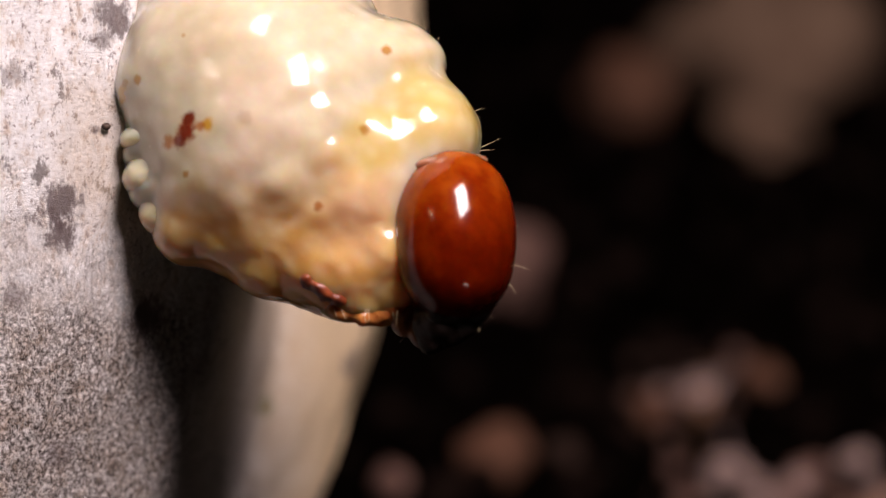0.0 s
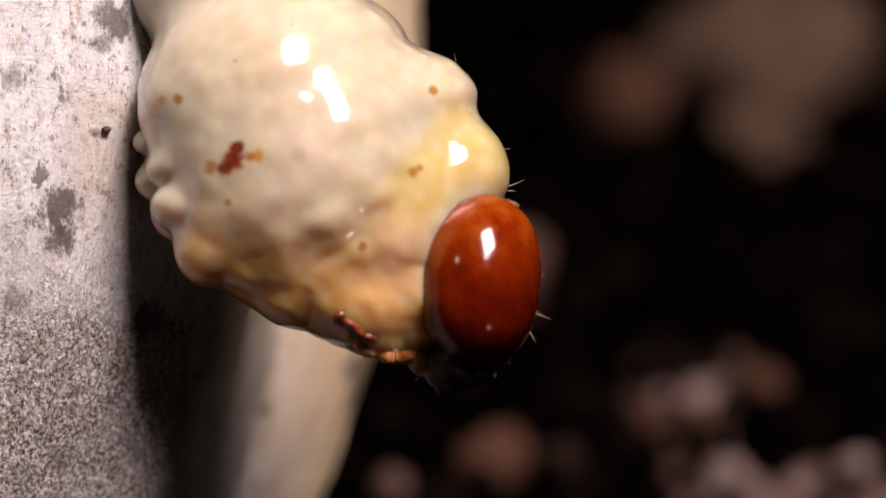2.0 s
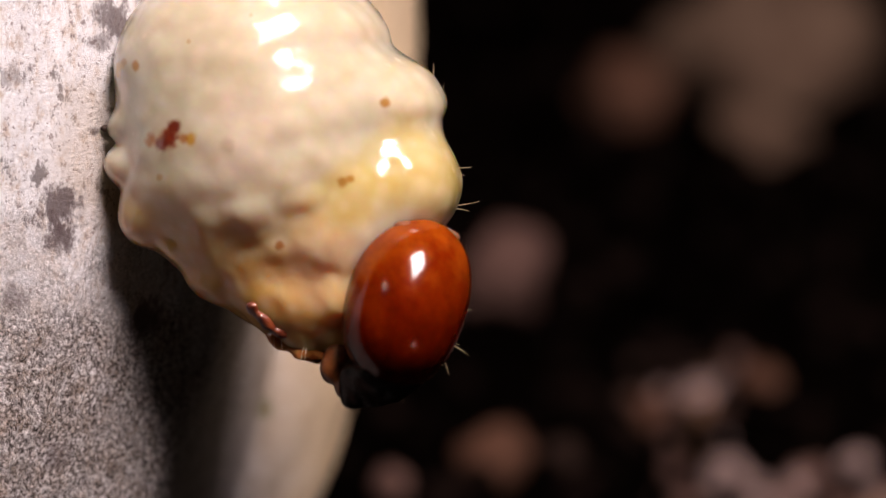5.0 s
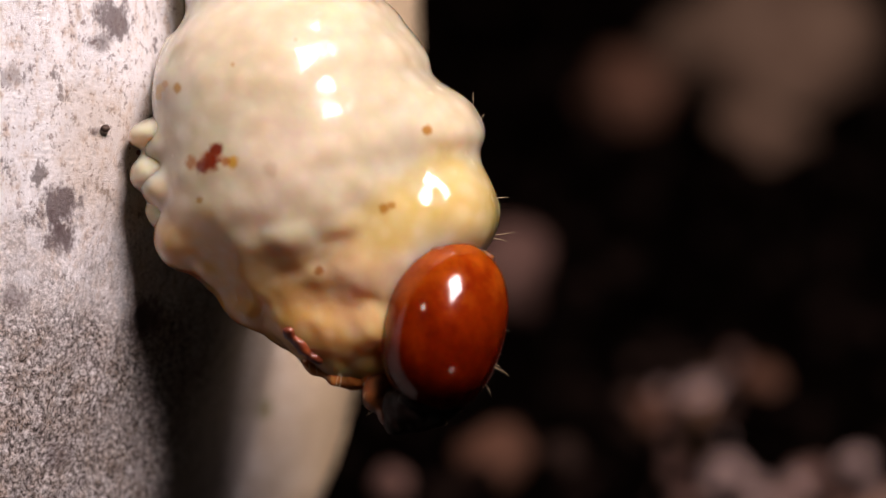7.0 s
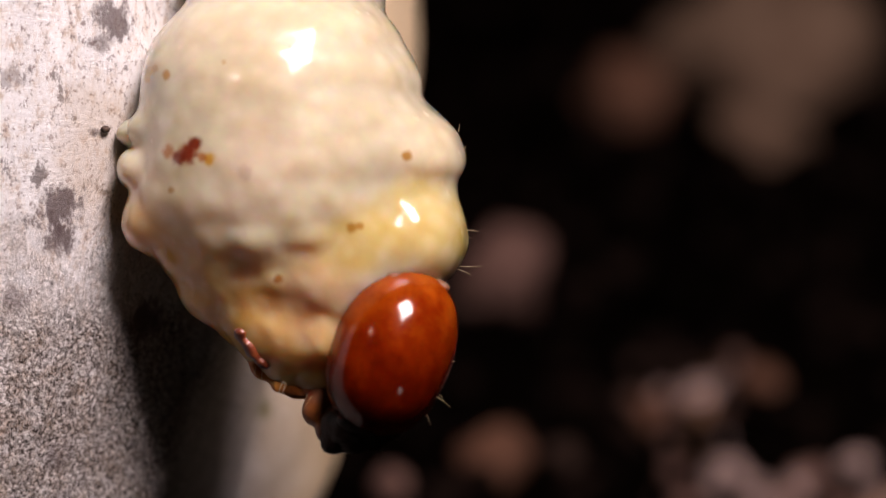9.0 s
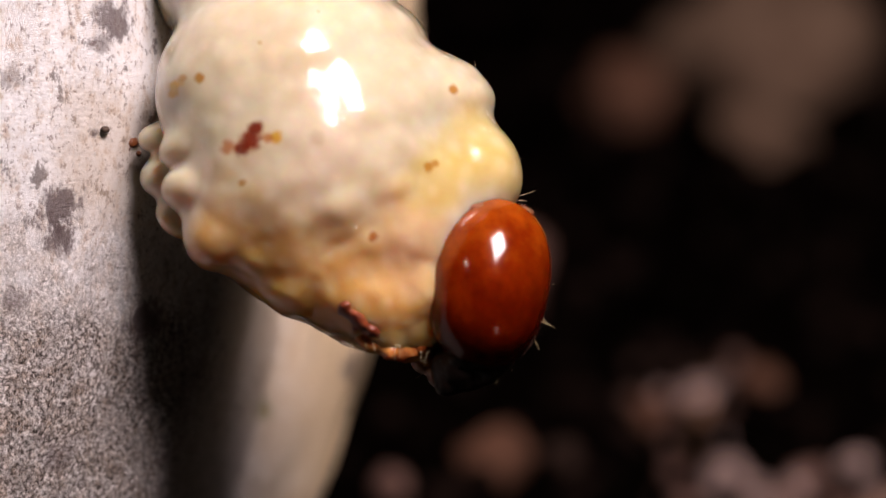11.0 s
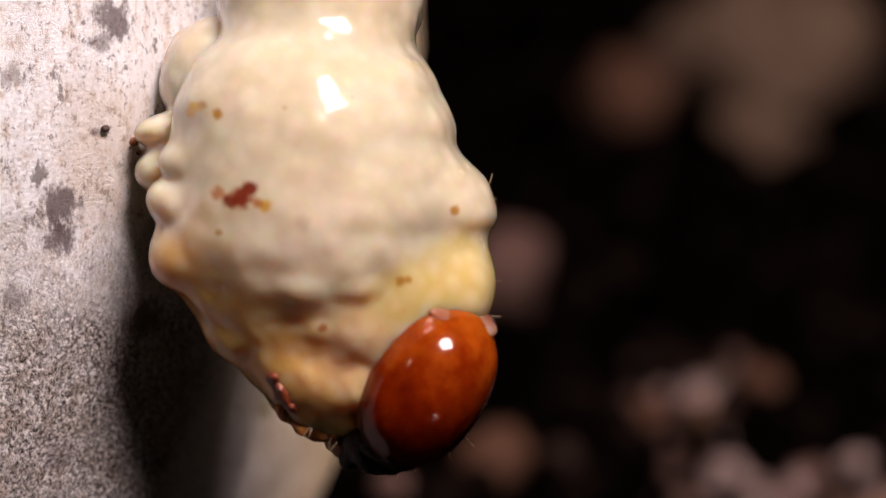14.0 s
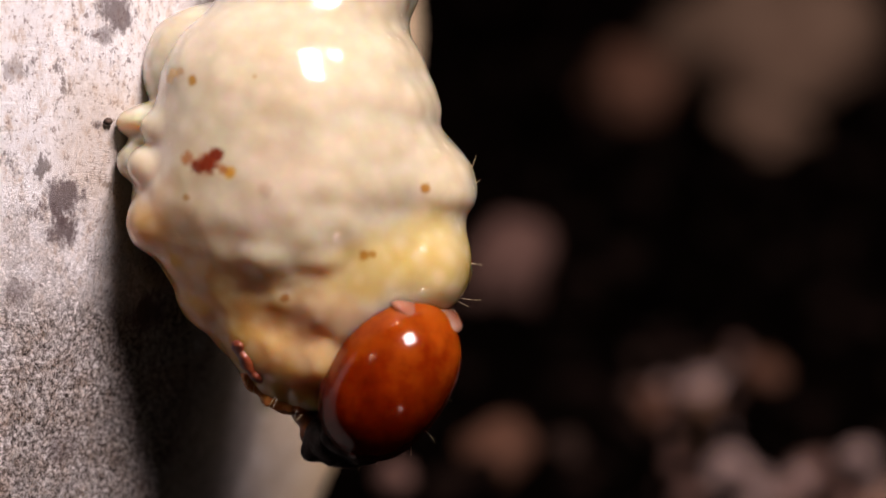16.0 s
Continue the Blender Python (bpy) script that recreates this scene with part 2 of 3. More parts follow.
def mesh_of(name, verts, faces, material, smooth=True):
    """A mesh from millimetres."""
    me = bpy.data.meshes.new(name)
    me.from_pydata((np.asarray(verts) / 1000).tolist(), [], np.asarray(faces).tolist() if not isinstance(faces, list) else faces)
    me.update()
    if smooth:
        me.polygons.foreach_set("use_smooth", np.ones(len(me.polygons), dtype=bool))
    me.materials.append(material)
    return me


def part(name, me, parent, label="", origin=None):
    ob = new(name, me)
    ob.parent = parent
    if origin is not None:
        ob.location = Vector(origin) / 1000
    if label:
        ob["label"] = label
    return ob


def lump(name, shapes, origin, material, parent, label="", soft=0.5, step=0.14, seed=1, rough=()):
    """A rounded part whose origin is its own middle; its shapes are given in the animal's space."""
    v, f = surface(shapes, soft, step, seed, rough)
    return part(name, mesh_of(name, v - np.array(origin), f, material), parent, label, origin)


def tube(points, radii, sides=6):
    """A tapering tube through points in millimetres."""
    verts, faces = [], []
    pts = [Vector(p) for p in points]
    for i, (p, r) in enumerate(zip(pts, radii)):
        way = (pts[min(i + 1, len(pts) - 1)] - pts[max(i - 1, 0)]).normalized()
        side = way.cross(Vector((0.3, 0.9, 0.2))).normalized()
        up = way.cross(side)
        for k in range(sides):
            a = 2 * math.pi * k / sides
            verts.append(tuple(p + (side * math.cos(a) + up * math.sin(a)) * r))
    for i in range(len(pts) - 1):
        for k in range(sides):
            a, b = i * sides + k, i * sides + (k + 1) % sides
            faces.append((a, b, b + sides, a + sides))
    faces.append(tuple(range(sides))[::-1])
    faces.append(tuple((len(pts) - 1) * sides + k for k in range(sides)))
    return verts, faces


def bristle(parent, origin, root, angle, length, bend=15, thick=0.011, away=0.0):
    """A fine stiff hair that leaves root (in the animal's space) at an angle clockwise from up."""
    pts, p, a = [], Vector(root) - Vector(origin), radians(angle)
    for i in range(6):
        pts.append(tuple(p))
        p = p + Vector((math.sin(a), away, math.cos(a))) * (length / 5)
        a += radians(bend) / 5
    v, f = tube(pts, [thick * (1 - 0.16 * i) for i in range(6)], 5)
    return part("bristle", mesh_of("bristle", v, f, HAIR), parent)


# areas of the skin, in the larva's space: place, radius (metres)
YELLOW = [((0.0003, 0.0000, 0.0016), 0.0026), ((-0.0018, -0.0010, 0.0010), 0.0018),
          ((0.0014, 0.0020, 0.0014), 0.0022)]
PINK = [((-0.0055, -0.0022, 0.0030), 0.0022), ((-0.0030, -0.0012, -0.0018), 0.0016), ((-0.0066, -0.0018, 0.0010), 0.0018), ((-0.0012, -0.0012, -0.0008), 0.0014),
        ((-0.0095, 0.0010, 0.0020), 0.0018)]
AMBER_AREA = [((-0.0045, 0.0, -0.0052), 0.0078), ((-0.0092, 0.0010, -0.0025), 0.0056)]
RED, RUST, TAN, OCHRE = (0.15, 0.016, 0.005), (0.34, 0.10, 0.012), (0.34, 0.16, 0.018), (0.50, 0.28, 0.02)
# dried dirt on the skin: place, radius (millimetres), colour, strength
DIRT = [(-8.0, 3.3, 0.42, RUST, 0.6), (-8.3, 2.95, 0.45, RUST, 0.6), (-8.9, 2.95, 0.34, RUST, 0.75), (-7.35, 2.98, 0.30, OCHRE, 0.9), (-7.6, 3.0, 0.24, RUST, 0.8), (-7.95, 3.38, 0.40, RED, 0.95),
        (-8.15, 3.0, 0.44, RED, 0.95), (-8.45, 2.8, 0.34, RED, 0.9), (-6.0, 2.75, 0.40, RED, 0.18), (-0.58, 4.2, 0.27, TAN, 0.9), (-2.05, 1.42, 0.26, TAN, 0.9), (-1.8, 1.5, 0.18, TAN, 0.8),
        (-4.33, -0.8, 0.24, RUST, 0.85), (-8.6, 1.65, 0.16, TAN, 0.7)]
DIRT += [(-9.5, 5.6, 0.24, TAN, 0.9), (-10.2, 5.6, 0.26, OCHRE, 0.9), (-10.0, 5.75, 0.2, TAN, 0.7), (-10.3, 5.35, 0.22, OCHRE, 0.8), (-7.4, 6.4, 0.10, TAN, 0.5), (-5.2, 7.3, 0.09, TAN, 0.4)]
WOOD = bark_wood()
SKIN = skin("larva_skin", (0.525, 0.465, 0.325), YELLOW, PINK, AMBER_AREA, DIRT)
SKIN_FLANK = skin("flank_skin", (0.525, 0.465, 0.325), (), (), AMBER_AREA, (), 0.0020)
COLLAR = skin("collar_skin", (0.26, 0.10, 0.06), deep=0.0005)
AMBER = plain("amber_skin", [(0.35, (0.30, 0.07, 0.015)), (0.65, (0.52, 0.22, 0.055))], 1300, 0.25, 0.3, sss=0.5, radius=0.0006, coat=0.3)
THROAT = plain("throat_skin", [(0.35, (0.07, 0.016, 0.005)), (0.65, (0.24, 0.075, 0.02))], 1300, 0.3, 0.3, sss=0.3, radius=0.0005, coat=0.3)
HAIR = plain("bristle_hair", [(0.3, (0.55, 0.42, 0.22)), (0.7, (0.75, 0.62, 0.38))], 900, 0.35)
LEG = plain("leg_skin", [(0.35, (0.07, 0.008, 0.005)), (0.65, (0.26, 0.06, 0.02))], 2500, 0.3, 0.4, sss=0.2, coat=0.4)
JAW = plain("jaw_chitin", [(0.35, (0.002, 0.0015, 0.0012)), (0.7, (0.010, 0.004, 0.003))], 1200, 0.36, 0.6, gloss=0.25)
# blacker than any soil: the flash's falloff behind the log is put into this colour
HUMUS = earth("unlit_humus", (0.00072, 0.000504, 0.00036), (0.00252, 0.001584, 0.001224))
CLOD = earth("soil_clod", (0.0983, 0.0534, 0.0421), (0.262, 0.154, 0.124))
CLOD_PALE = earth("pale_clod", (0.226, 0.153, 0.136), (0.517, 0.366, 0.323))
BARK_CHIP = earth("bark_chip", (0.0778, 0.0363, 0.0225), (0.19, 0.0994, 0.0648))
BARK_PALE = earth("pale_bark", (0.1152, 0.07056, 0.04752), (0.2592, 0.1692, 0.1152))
# grit darkened likewise, its colour standing in for weak light back there
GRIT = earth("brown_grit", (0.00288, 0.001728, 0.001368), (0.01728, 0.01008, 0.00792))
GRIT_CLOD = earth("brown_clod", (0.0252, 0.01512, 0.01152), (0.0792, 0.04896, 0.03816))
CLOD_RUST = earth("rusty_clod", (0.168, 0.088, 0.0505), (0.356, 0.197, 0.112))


def head_shell():
    """Polished orange-brown chitin, redder and darker towards the mouth, with a paler seam."""
    m, t, p = nodes_of("head_chitin")
    v = coords(t)
    z = t.nodes.new("ShaderNodeSeparateXYZ")
    t.links.new(v, z.inputs[0])
    broad, fine = grain(t, v, 950, 5, 0.65), grain(t, v, 4000, 3)
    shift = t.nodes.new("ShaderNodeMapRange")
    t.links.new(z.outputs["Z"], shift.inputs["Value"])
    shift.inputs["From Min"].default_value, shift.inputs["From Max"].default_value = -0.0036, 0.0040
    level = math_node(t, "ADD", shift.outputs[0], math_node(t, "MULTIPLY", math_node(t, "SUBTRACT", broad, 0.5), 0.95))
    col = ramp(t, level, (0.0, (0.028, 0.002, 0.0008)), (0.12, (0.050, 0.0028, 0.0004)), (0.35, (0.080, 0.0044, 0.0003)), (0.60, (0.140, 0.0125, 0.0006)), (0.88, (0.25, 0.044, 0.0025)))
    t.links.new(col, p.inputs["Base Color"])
    p.inputs["Subsurface Weight"].default_value = 0.5
    p.inputs["Subsurface Radius"].default_value = (1.0, 0.2, 0.03)
    p.inputs["Subsurface Scale"].default_value = 0.0012
    p.inputs["Specular IOR Level"].default_value = 0.0
    p.inputs["Roughness"].default_value = 0.4
    p.inputs["Coat Weight"].default_value = 0.9
    p.inputs["Coat IOR"].default_value = 1.45
    p.inputs["Coat Roughness"].default_value = 0.12
    bump(t, p, math_node(t, "ADD", broad, math_node(t, "MULTIPLY", fine, 0.2)), 0.12, 0.0001)
    return m


HEAD = head_shell()


# ---------------------------------------------------------------- ground
def ground_height(x, y):
    """The soil's relief in millimetres, at places in millimetres."""
    p = np.stack((x, y, np.zeros_like(x)), 1)
    far = np.clip(1 - np.hypot(x, y - 60) / 600, 0, 1)
    return far * (2.2 * value_noise(p / 17 + 5.3, 11) + 1.1 * value_noise(p / 5 + 9.1, 12) + 0.5 * value_noise(p / 1.8, 13))


def spread(lo, hi, step, reach):
    """Even steps from lo to hi, then ever wider ones out to the reach."""
    mid = list(np.arange(lo, hi, step))
    out, s = [], step
    while not out or out[-1] < reach:
        s *= 1.45
        out.append((out[-1] if out else 0) + s)
    return np.array([lo - o for o in out[::-1]] + mid + [mid[-1] + o for o in out])


def build_ground():
    xs, ys = spread(-60, 90, 1.1, 420), spread(20, 190, 1.1, 420)
    gx, gy = np.meshgrid(xs, ys, indexing="ij")
    z = ground_height(gx.ravel(), gy.ravel())
    v = np.stack((gx.ravel(), gy.ravel(), z), 1)
    i, j = np.meshgrid(np.arange(len(xs) - 1), np.arange(len(ys) - 1), indexing="ij")
    a = (i * len(ys) + j).ravel()
    f = np.stack((a, a + len(ys), a + len(ys) + 1, a + 1), 1)
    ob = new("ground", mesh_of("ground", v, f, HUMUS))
    tagged(ob, "crumbly humus soil around the standing log, coloured near-black as if unlit", "ground", kind="structure")


build_ground()


def crumb_mesh(name, seed, material, flat=0.75, cell=0.8, depth=0.42, detail=3):
    """An angular, uneven crumb of radius 1 millimetre."""
    bm = bmesh.new()
    bmesh.ops.create_icosphere(bm, subdivisions=detail, radius=1.0)
    v = np.array([tuple(w.co) for w in bm.verts])
    push = 1 + depth * value_noise(v / cell + 40.3, seed) + 0.12 * value_noise(v / 0.3 + 7.7, seed)
    v = v * push[:, None] * np.array((1, 0.9, flat))
    f = [tuple(w.index for w in face.verts) for face in bm.faces]
    bm.free()
    return mesh_of(name, v, f, material)


def set_crumb(name, label, category, x, y, r, seed, material, flat=0.8, turn=0, lift=0.45, group="", detail=3):
    """One crumb, sunk a little into the soil at x, y (millimetres)."""
    me = crumb_mesh(name, seed, material, flat, detail=detail)
    me.transform(Matrix.Diagonal((r, r, r, 1)))
    ob = new(name, me)
    z = float(ground_height(np.array([x]), np.array([y]))[0]) + r * flat * lift
    ob.matrix_world = pose(x / 1000, y / 1000, z / 1000, 0, 0, turn)
    return tagged(ob, label, category, group)


BEHIND = "lit clods on the soil behind the log"
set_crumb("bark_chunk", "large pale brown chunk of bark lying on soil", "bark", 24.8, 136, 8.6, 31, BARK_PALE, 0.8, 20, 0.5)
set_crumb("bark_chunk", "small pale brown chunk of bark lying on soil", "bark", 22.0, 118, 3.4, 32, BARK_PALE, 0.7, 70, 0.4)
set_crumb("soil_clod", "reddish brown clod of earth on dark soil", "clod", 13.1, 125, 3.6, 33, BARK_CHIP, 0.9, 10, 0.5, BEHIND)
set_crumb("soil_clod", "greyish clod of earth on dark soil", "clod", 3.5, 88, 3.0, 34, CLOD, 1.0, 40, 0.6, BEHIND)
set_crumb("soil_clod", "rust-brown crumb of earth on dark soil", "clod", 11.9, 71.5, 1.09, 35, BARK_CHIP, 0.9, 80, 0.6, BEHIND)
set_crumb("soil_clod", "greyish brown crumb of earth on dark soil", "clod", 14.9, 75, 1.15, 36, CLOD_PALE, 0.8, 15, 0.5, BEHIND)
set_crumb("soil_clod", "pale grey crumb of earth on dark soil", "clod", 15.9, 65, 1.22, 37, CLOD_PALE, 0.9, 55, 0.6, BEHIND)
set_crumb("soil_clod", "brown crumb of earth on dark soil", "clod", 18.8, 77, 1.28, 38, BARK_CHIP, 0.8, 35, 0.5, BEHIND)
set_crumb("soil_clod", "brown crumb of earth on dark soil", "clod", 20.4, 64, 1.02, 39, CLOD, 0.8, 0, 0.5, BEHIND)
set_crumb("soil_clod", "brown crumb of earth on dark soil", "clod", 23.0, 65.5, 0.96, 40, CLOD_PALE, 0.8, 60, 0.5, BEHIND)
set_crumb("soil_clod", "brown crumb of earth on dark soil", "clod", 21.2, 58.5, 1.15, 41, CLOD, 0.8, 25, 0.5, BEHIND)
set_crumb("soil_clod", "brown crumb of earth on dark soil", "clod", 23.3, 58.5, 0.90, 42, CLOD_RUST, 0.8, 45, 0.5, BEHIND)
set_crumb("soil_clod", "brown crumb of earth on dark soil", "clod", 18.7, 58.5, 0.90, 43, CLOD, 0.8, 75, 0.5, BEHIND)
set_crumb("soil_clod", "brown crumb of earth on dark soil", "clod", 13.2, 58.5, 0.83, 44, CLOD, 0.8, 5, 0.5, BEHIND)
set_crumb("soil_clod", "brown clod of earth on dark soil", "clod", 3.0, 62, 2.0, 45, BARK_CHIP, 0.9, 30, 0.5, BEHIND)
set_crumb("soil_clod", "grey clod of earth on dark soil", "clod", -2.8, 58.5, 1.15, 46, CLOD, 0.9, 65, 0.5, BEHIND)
# this clod shares the ground's near-black colour, painted as unlit
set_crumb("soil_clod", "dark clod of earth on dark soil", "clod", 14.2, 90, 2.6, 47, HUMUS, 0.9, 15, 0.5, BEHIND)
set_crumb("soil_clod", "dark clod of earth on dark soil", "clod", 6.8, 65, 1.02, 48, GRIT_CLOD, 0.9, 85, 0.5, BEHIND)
rng = random.Random(21)
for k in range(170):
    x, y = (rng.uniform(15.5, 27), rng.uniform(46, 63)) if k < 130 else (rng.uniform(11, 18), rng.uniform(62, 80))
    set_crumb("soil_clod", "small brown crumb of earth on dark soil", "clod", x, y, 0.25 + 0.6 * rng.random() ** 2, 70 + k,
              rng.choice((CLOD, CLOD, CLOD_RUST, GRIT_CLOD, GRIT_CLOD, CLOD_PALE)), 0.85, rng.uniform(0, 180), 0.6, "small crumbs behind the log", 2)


def build_grit():
    """Loose grit over the soil behind the log."""
    rng = np.random.default_rng(5)
    base = [crumb_mesh("grit", 60 + k, HUMUS, 0.8, detail=1) for k in range(4)]
    verts, faces, n = [], [], 0
    for k in range(900):
        me = base[k % 4]
        x, y = rng.uniform(-25, 45), rng.uniform(45, 165)
        r = 0.35 + 1.1 * rng.random() ** 2.5
        z = float(ground_height(np.array([x]), np.array([y]))[0])
        turn = Matrix.Rotation(rng.uniform(0, 6.28), 3, "Z")
        for w in me.vertices:
            verts.append(tuple((turn @ w.co) * 1000 * r + Vector((x, y, z + 0.3 * r))))
        faces += [tuple(n + i for i in p.vertices) for p in me.polygons]
        n += len(me.vertices)
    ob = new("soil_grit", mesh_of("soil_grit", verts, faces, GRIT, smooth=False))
    tagged(ob, "loose brown grit and crumbs scattered on soil, darkened as if unlit", "grit", kind="stuff")
    for me in base:
        bpy.data.meshes.remove(me)


build_grit()


# ---------------------------------------------------------------- the log
def build_log():
    """A leaning weathered log: round, bowed, with fibrous relief; finest on the side that faces the lens."""
    ang = np.radians(np.concatenate((np.arange(-255, 18, 3.0), np.arange(18, 104, 0.2))))
    zs = np.concatenate((np.arange(-44, -11, 0.8), np.arange(-11, 11, 0.11), np.arange(11, 62, 0.8)))
    a, z = np.meshgrid(ang, zs, indexing="ij")
    a, z = a.ravel(), z.ravel()
    p = np.stack((LOG_RADIUS * np.sin(a), -LOG_RADIUS * np.cos(a), z), 1)
    fine = np.clip((11.5 - np.abs(z)) / 2, 0, 1)
    stretch = p * np.array((1, 1, 0.25))
    turned = np.stack((0.8 * p[:, 0] + 0.6 * p[:, 1], 0.8 * p[:, 1] - 0.6 * p[:, 0] + 0.4 * p[:, 2], p[:, 2] - 0.37 * p[:, 0]), 1)
    r = (LOG_RADIUS + 0.28 * value_noise(p / 5.0 + 3.1, 21) + 0.16 * value_noise(stretch / 1.1, 22)
         + fine * (0.025 * value_noise(turned * np.array((1, 1, 0.3)) / 0.43, 23) + 0.02 * value_noise(turned / 0.26, 24)))
    cx = log_edge(z) - LOG_RADIUS
    v = np.stack((cx + r * np.sin(a), turned_back(LOG_DEPTH - r * np.cos(a)), z), 1)
    na, nz = len(ang), len(zs)
    i, j = np.meshgrid(np.arange(na), np.arange(nz - 1), indexing="ij")
    i, j = i.ravel(), j.ravel()
    k = (i + 1) % na
    f = np.stack((i * nz + j, k * nz + j, k * nz + j + 1, i * nz + j + 1), 1).tolist()
    f.append([i * nz for i in range(na)][::-1])
    f.append([i * nz + nz - 1 for i in range(na)])
    base = new("log")
    base.matrix_world = VIEW
    tagged(base, "pale weathered log with grey fibrous surface and dark mould spots", "log")
    part("trunk", mesh_of("trunk", v, f, WOOD), base)
    rng = np.random.default_rng(3)
    verts, faces = [], []
    for n in range(6000):
        z0 = rng.uniform(-9.8, 9.8) if n < 1500 else rng.uniform(-9.8, 0.5)
        x0 = rng.uniform(-15.7, -8.5)
        if any(math.hypot(x0 - s[0] * 1000, z0 - s[2] * 1000) < r * 1200 for s, r, k in STAINS):
            continue
        place = np.array(on_log(x0, z0)) * 1000
        t = rng.uniform(-35, 35) if rng.random() < 0.6 else rng.uniform(-90, 90)
        ln = 0.08 + 0.34 * rng.random() ** 2
        q = Vector((math.sin(radians(t)) * 0.8, -0.15 - 0.3 * rng.random(), math.cos(radians(t)))) * ln
        b = Vector(place) + Vector((-0.05, 0.05, 0)) + Vector((0.05, -0.22, 0)) * rng.random()
        pts = [b, b + q * 0.5 + Vector((0.02, -0.05, 0)), b + q + Vector((0.06 * rng.uniform(-1, 1), 0.05, 0))]
        tv, tf = tube(pts, (0.010, 0.009, 0.004), 3)
        faces += [tuple(len(verts) + w for w in face) for face in tf]
        verts += tv
    ob = part("loose_fibre", mesh_of("loose_fibre", verts, faces, FIBRE), base, "fine loose pale wood fibres")
    ob["kind"] = "stuff"
    cr = new("bark_crumb", crumb_mesh("bark_crumb", 8, CRUMB, 0.6))
    cr.data.transform(Matrix.Diagonal((0.16, 0.16, 0.2, 1)))
    cr.matrix_world = VIEW @ Matrix.Translation(Vector(on_log(-12.3, 4.45)) + Vector((0.0001, -0.00025, 0)))
    tagged(cr, "tiny dark crumb of bark stuck on the pale wood", "crumb")
    for x, z, r, seed in ((-11.25, 4.0, 0.26, 14), (-11.5, 3.75, 0.15, 15), (-11.1, 3.6, 0.13, 16)):
        bit = new("frass_crumb", crumb_mesh("frass_crumb", seed, FRASS, 0.8))
        bit.data.transform(Matrix.Diagonal((r, r, r, 1)))
        bit.matrix_world = VIEW @ Matrix.Translation(Vector(on_log(x, z)) + Vector((0.0, -0.6 * r / 1000, 0)))
        tagged(bit, "reddish brown crumb of frass stuck to the pale wood", "crumb", "frass crumbs on the log")
    return base


FRASS = plain("red_frass", [(0.3, (0.05, 0.012, 0.004)), (0.7, (0.20, 0.06, 0.015))], 1500, 0.5)
FIBRE = plain("wood_fibre", [(0.35, (0.30, 0.25, 0.22)), (0.65, (0.90, 0.87, 0.84))], 1500, 0.4)
CRUMB = plain("dark_bark_crumb", [(0.3, (0.02, 0.012, 0.008)), (0.7, (0.07, 0.04, 0.025))], 900, 0.7)
log = build_log()

# ---------------------------------------------------------------- the larva
larva = new("larva")
larva.matrix_world = VIEW
tagged(larva, "plump cream beetle larva with glossy orange-brown head on log", "larva")

# the whole body at rest, in millimetres of the larva's space
BODY = [
    ell(-4.9, 2.8, 2.9, 5.7, 5.2, 5.4, -41), ell(-5.75, 3.1, 5.7, 5.0, 5.0, 4.25, -14), ell(-6.2, 4.8, 10.0, 3.8, 4.3, 3.6), ell(-6.8, 6.6, 13.5, 3.0, 3.4, 3.0),
    ell(-0.75, 2.7, 3.7, 2.4, 3.3, 2.2, -20), ell(-1.2, 2.1, 1.3, 2.75, 3.2, 1.75, -8), ell(0.15, 1.9, 1.15, 1.75, 2.7, 1.75, -8), ell(-2.6, 2.5, -0.4, 3.9, 3.9, 2.5, -32),
    ell(-3.0, 2.0, -2.7, 2.1, 2.6, 1.9, -10), ell(-4.6, 2.0, -2.6, 2.0, 2.4, 1.6, 20), ell(-6.3, 2.4, -1.0, 2.2, 2.6, 1.6, 25), ell(-8.0, 2.5, 0.9, 2.0, 2.5, 1.8)]
# soft rounded lobes over the underside and along the flank
LOBES = [ell(-9.7, 2.4, 3.6, 1.1, 1.5, 0.75, -15), ell(-9.75, 2.3, 2.1, 1.15, 1.6, 0.85), ell(-9.15, 2.1, 0.35, 1.25, 1.7, 1.25, 25), ell(-8.1, 1.9, -0.55, 1.1, 1.5, 0.85, 30),
         ell(-8.15, 0.35, 1.6, 1.05, 0.9, 0.75, -15), ell(-6.75, -0.35, 0.5, 0.95, 0.9, 0.75, 10), ell(-6.8, 1.9, -2.0, 1.2, 1.5, 0.9, 25), ell(-5.7, 0.5, -1.2, 1.0, 0.9, 0.75, 15),
         ell(-5.4, 1.5, -2.7, 1.05, 1.3, 0.6, 15), ell(-4.3, -0.3, -0.7, 0.95, 0.8, 0.65, -15), ell(-4.35, 1.1, -2.4, 0.8, 1.0, 0.65, 15), ell(-3.3, 0.6, -1.9, 0.85, 0.8, 0.65, 5),
         ell(-2.9, -0.35, -0.4, 0.85, 0.7, 0.55, -20), ell(-3.9, 1.5, -3.9, 1.15, 1.1, 0.65, 10), ell(-2.5, 1.2, -3.9, 1.0, 1.0, 0.8, 0), ell(-2.4, 0.0, -2.6, 0.8, 0.8, 0.9, 0),
         ell(-5.3, -1.2, 0.55, 1.0, 0.7, 0.6, -10), ell(-3.6, -1.25, 0.9, 0.9, 0.65, 0.5, -15), ell(-7.6, -0.6, 2.9, 0.9, 0.8, 0.6, -20)]
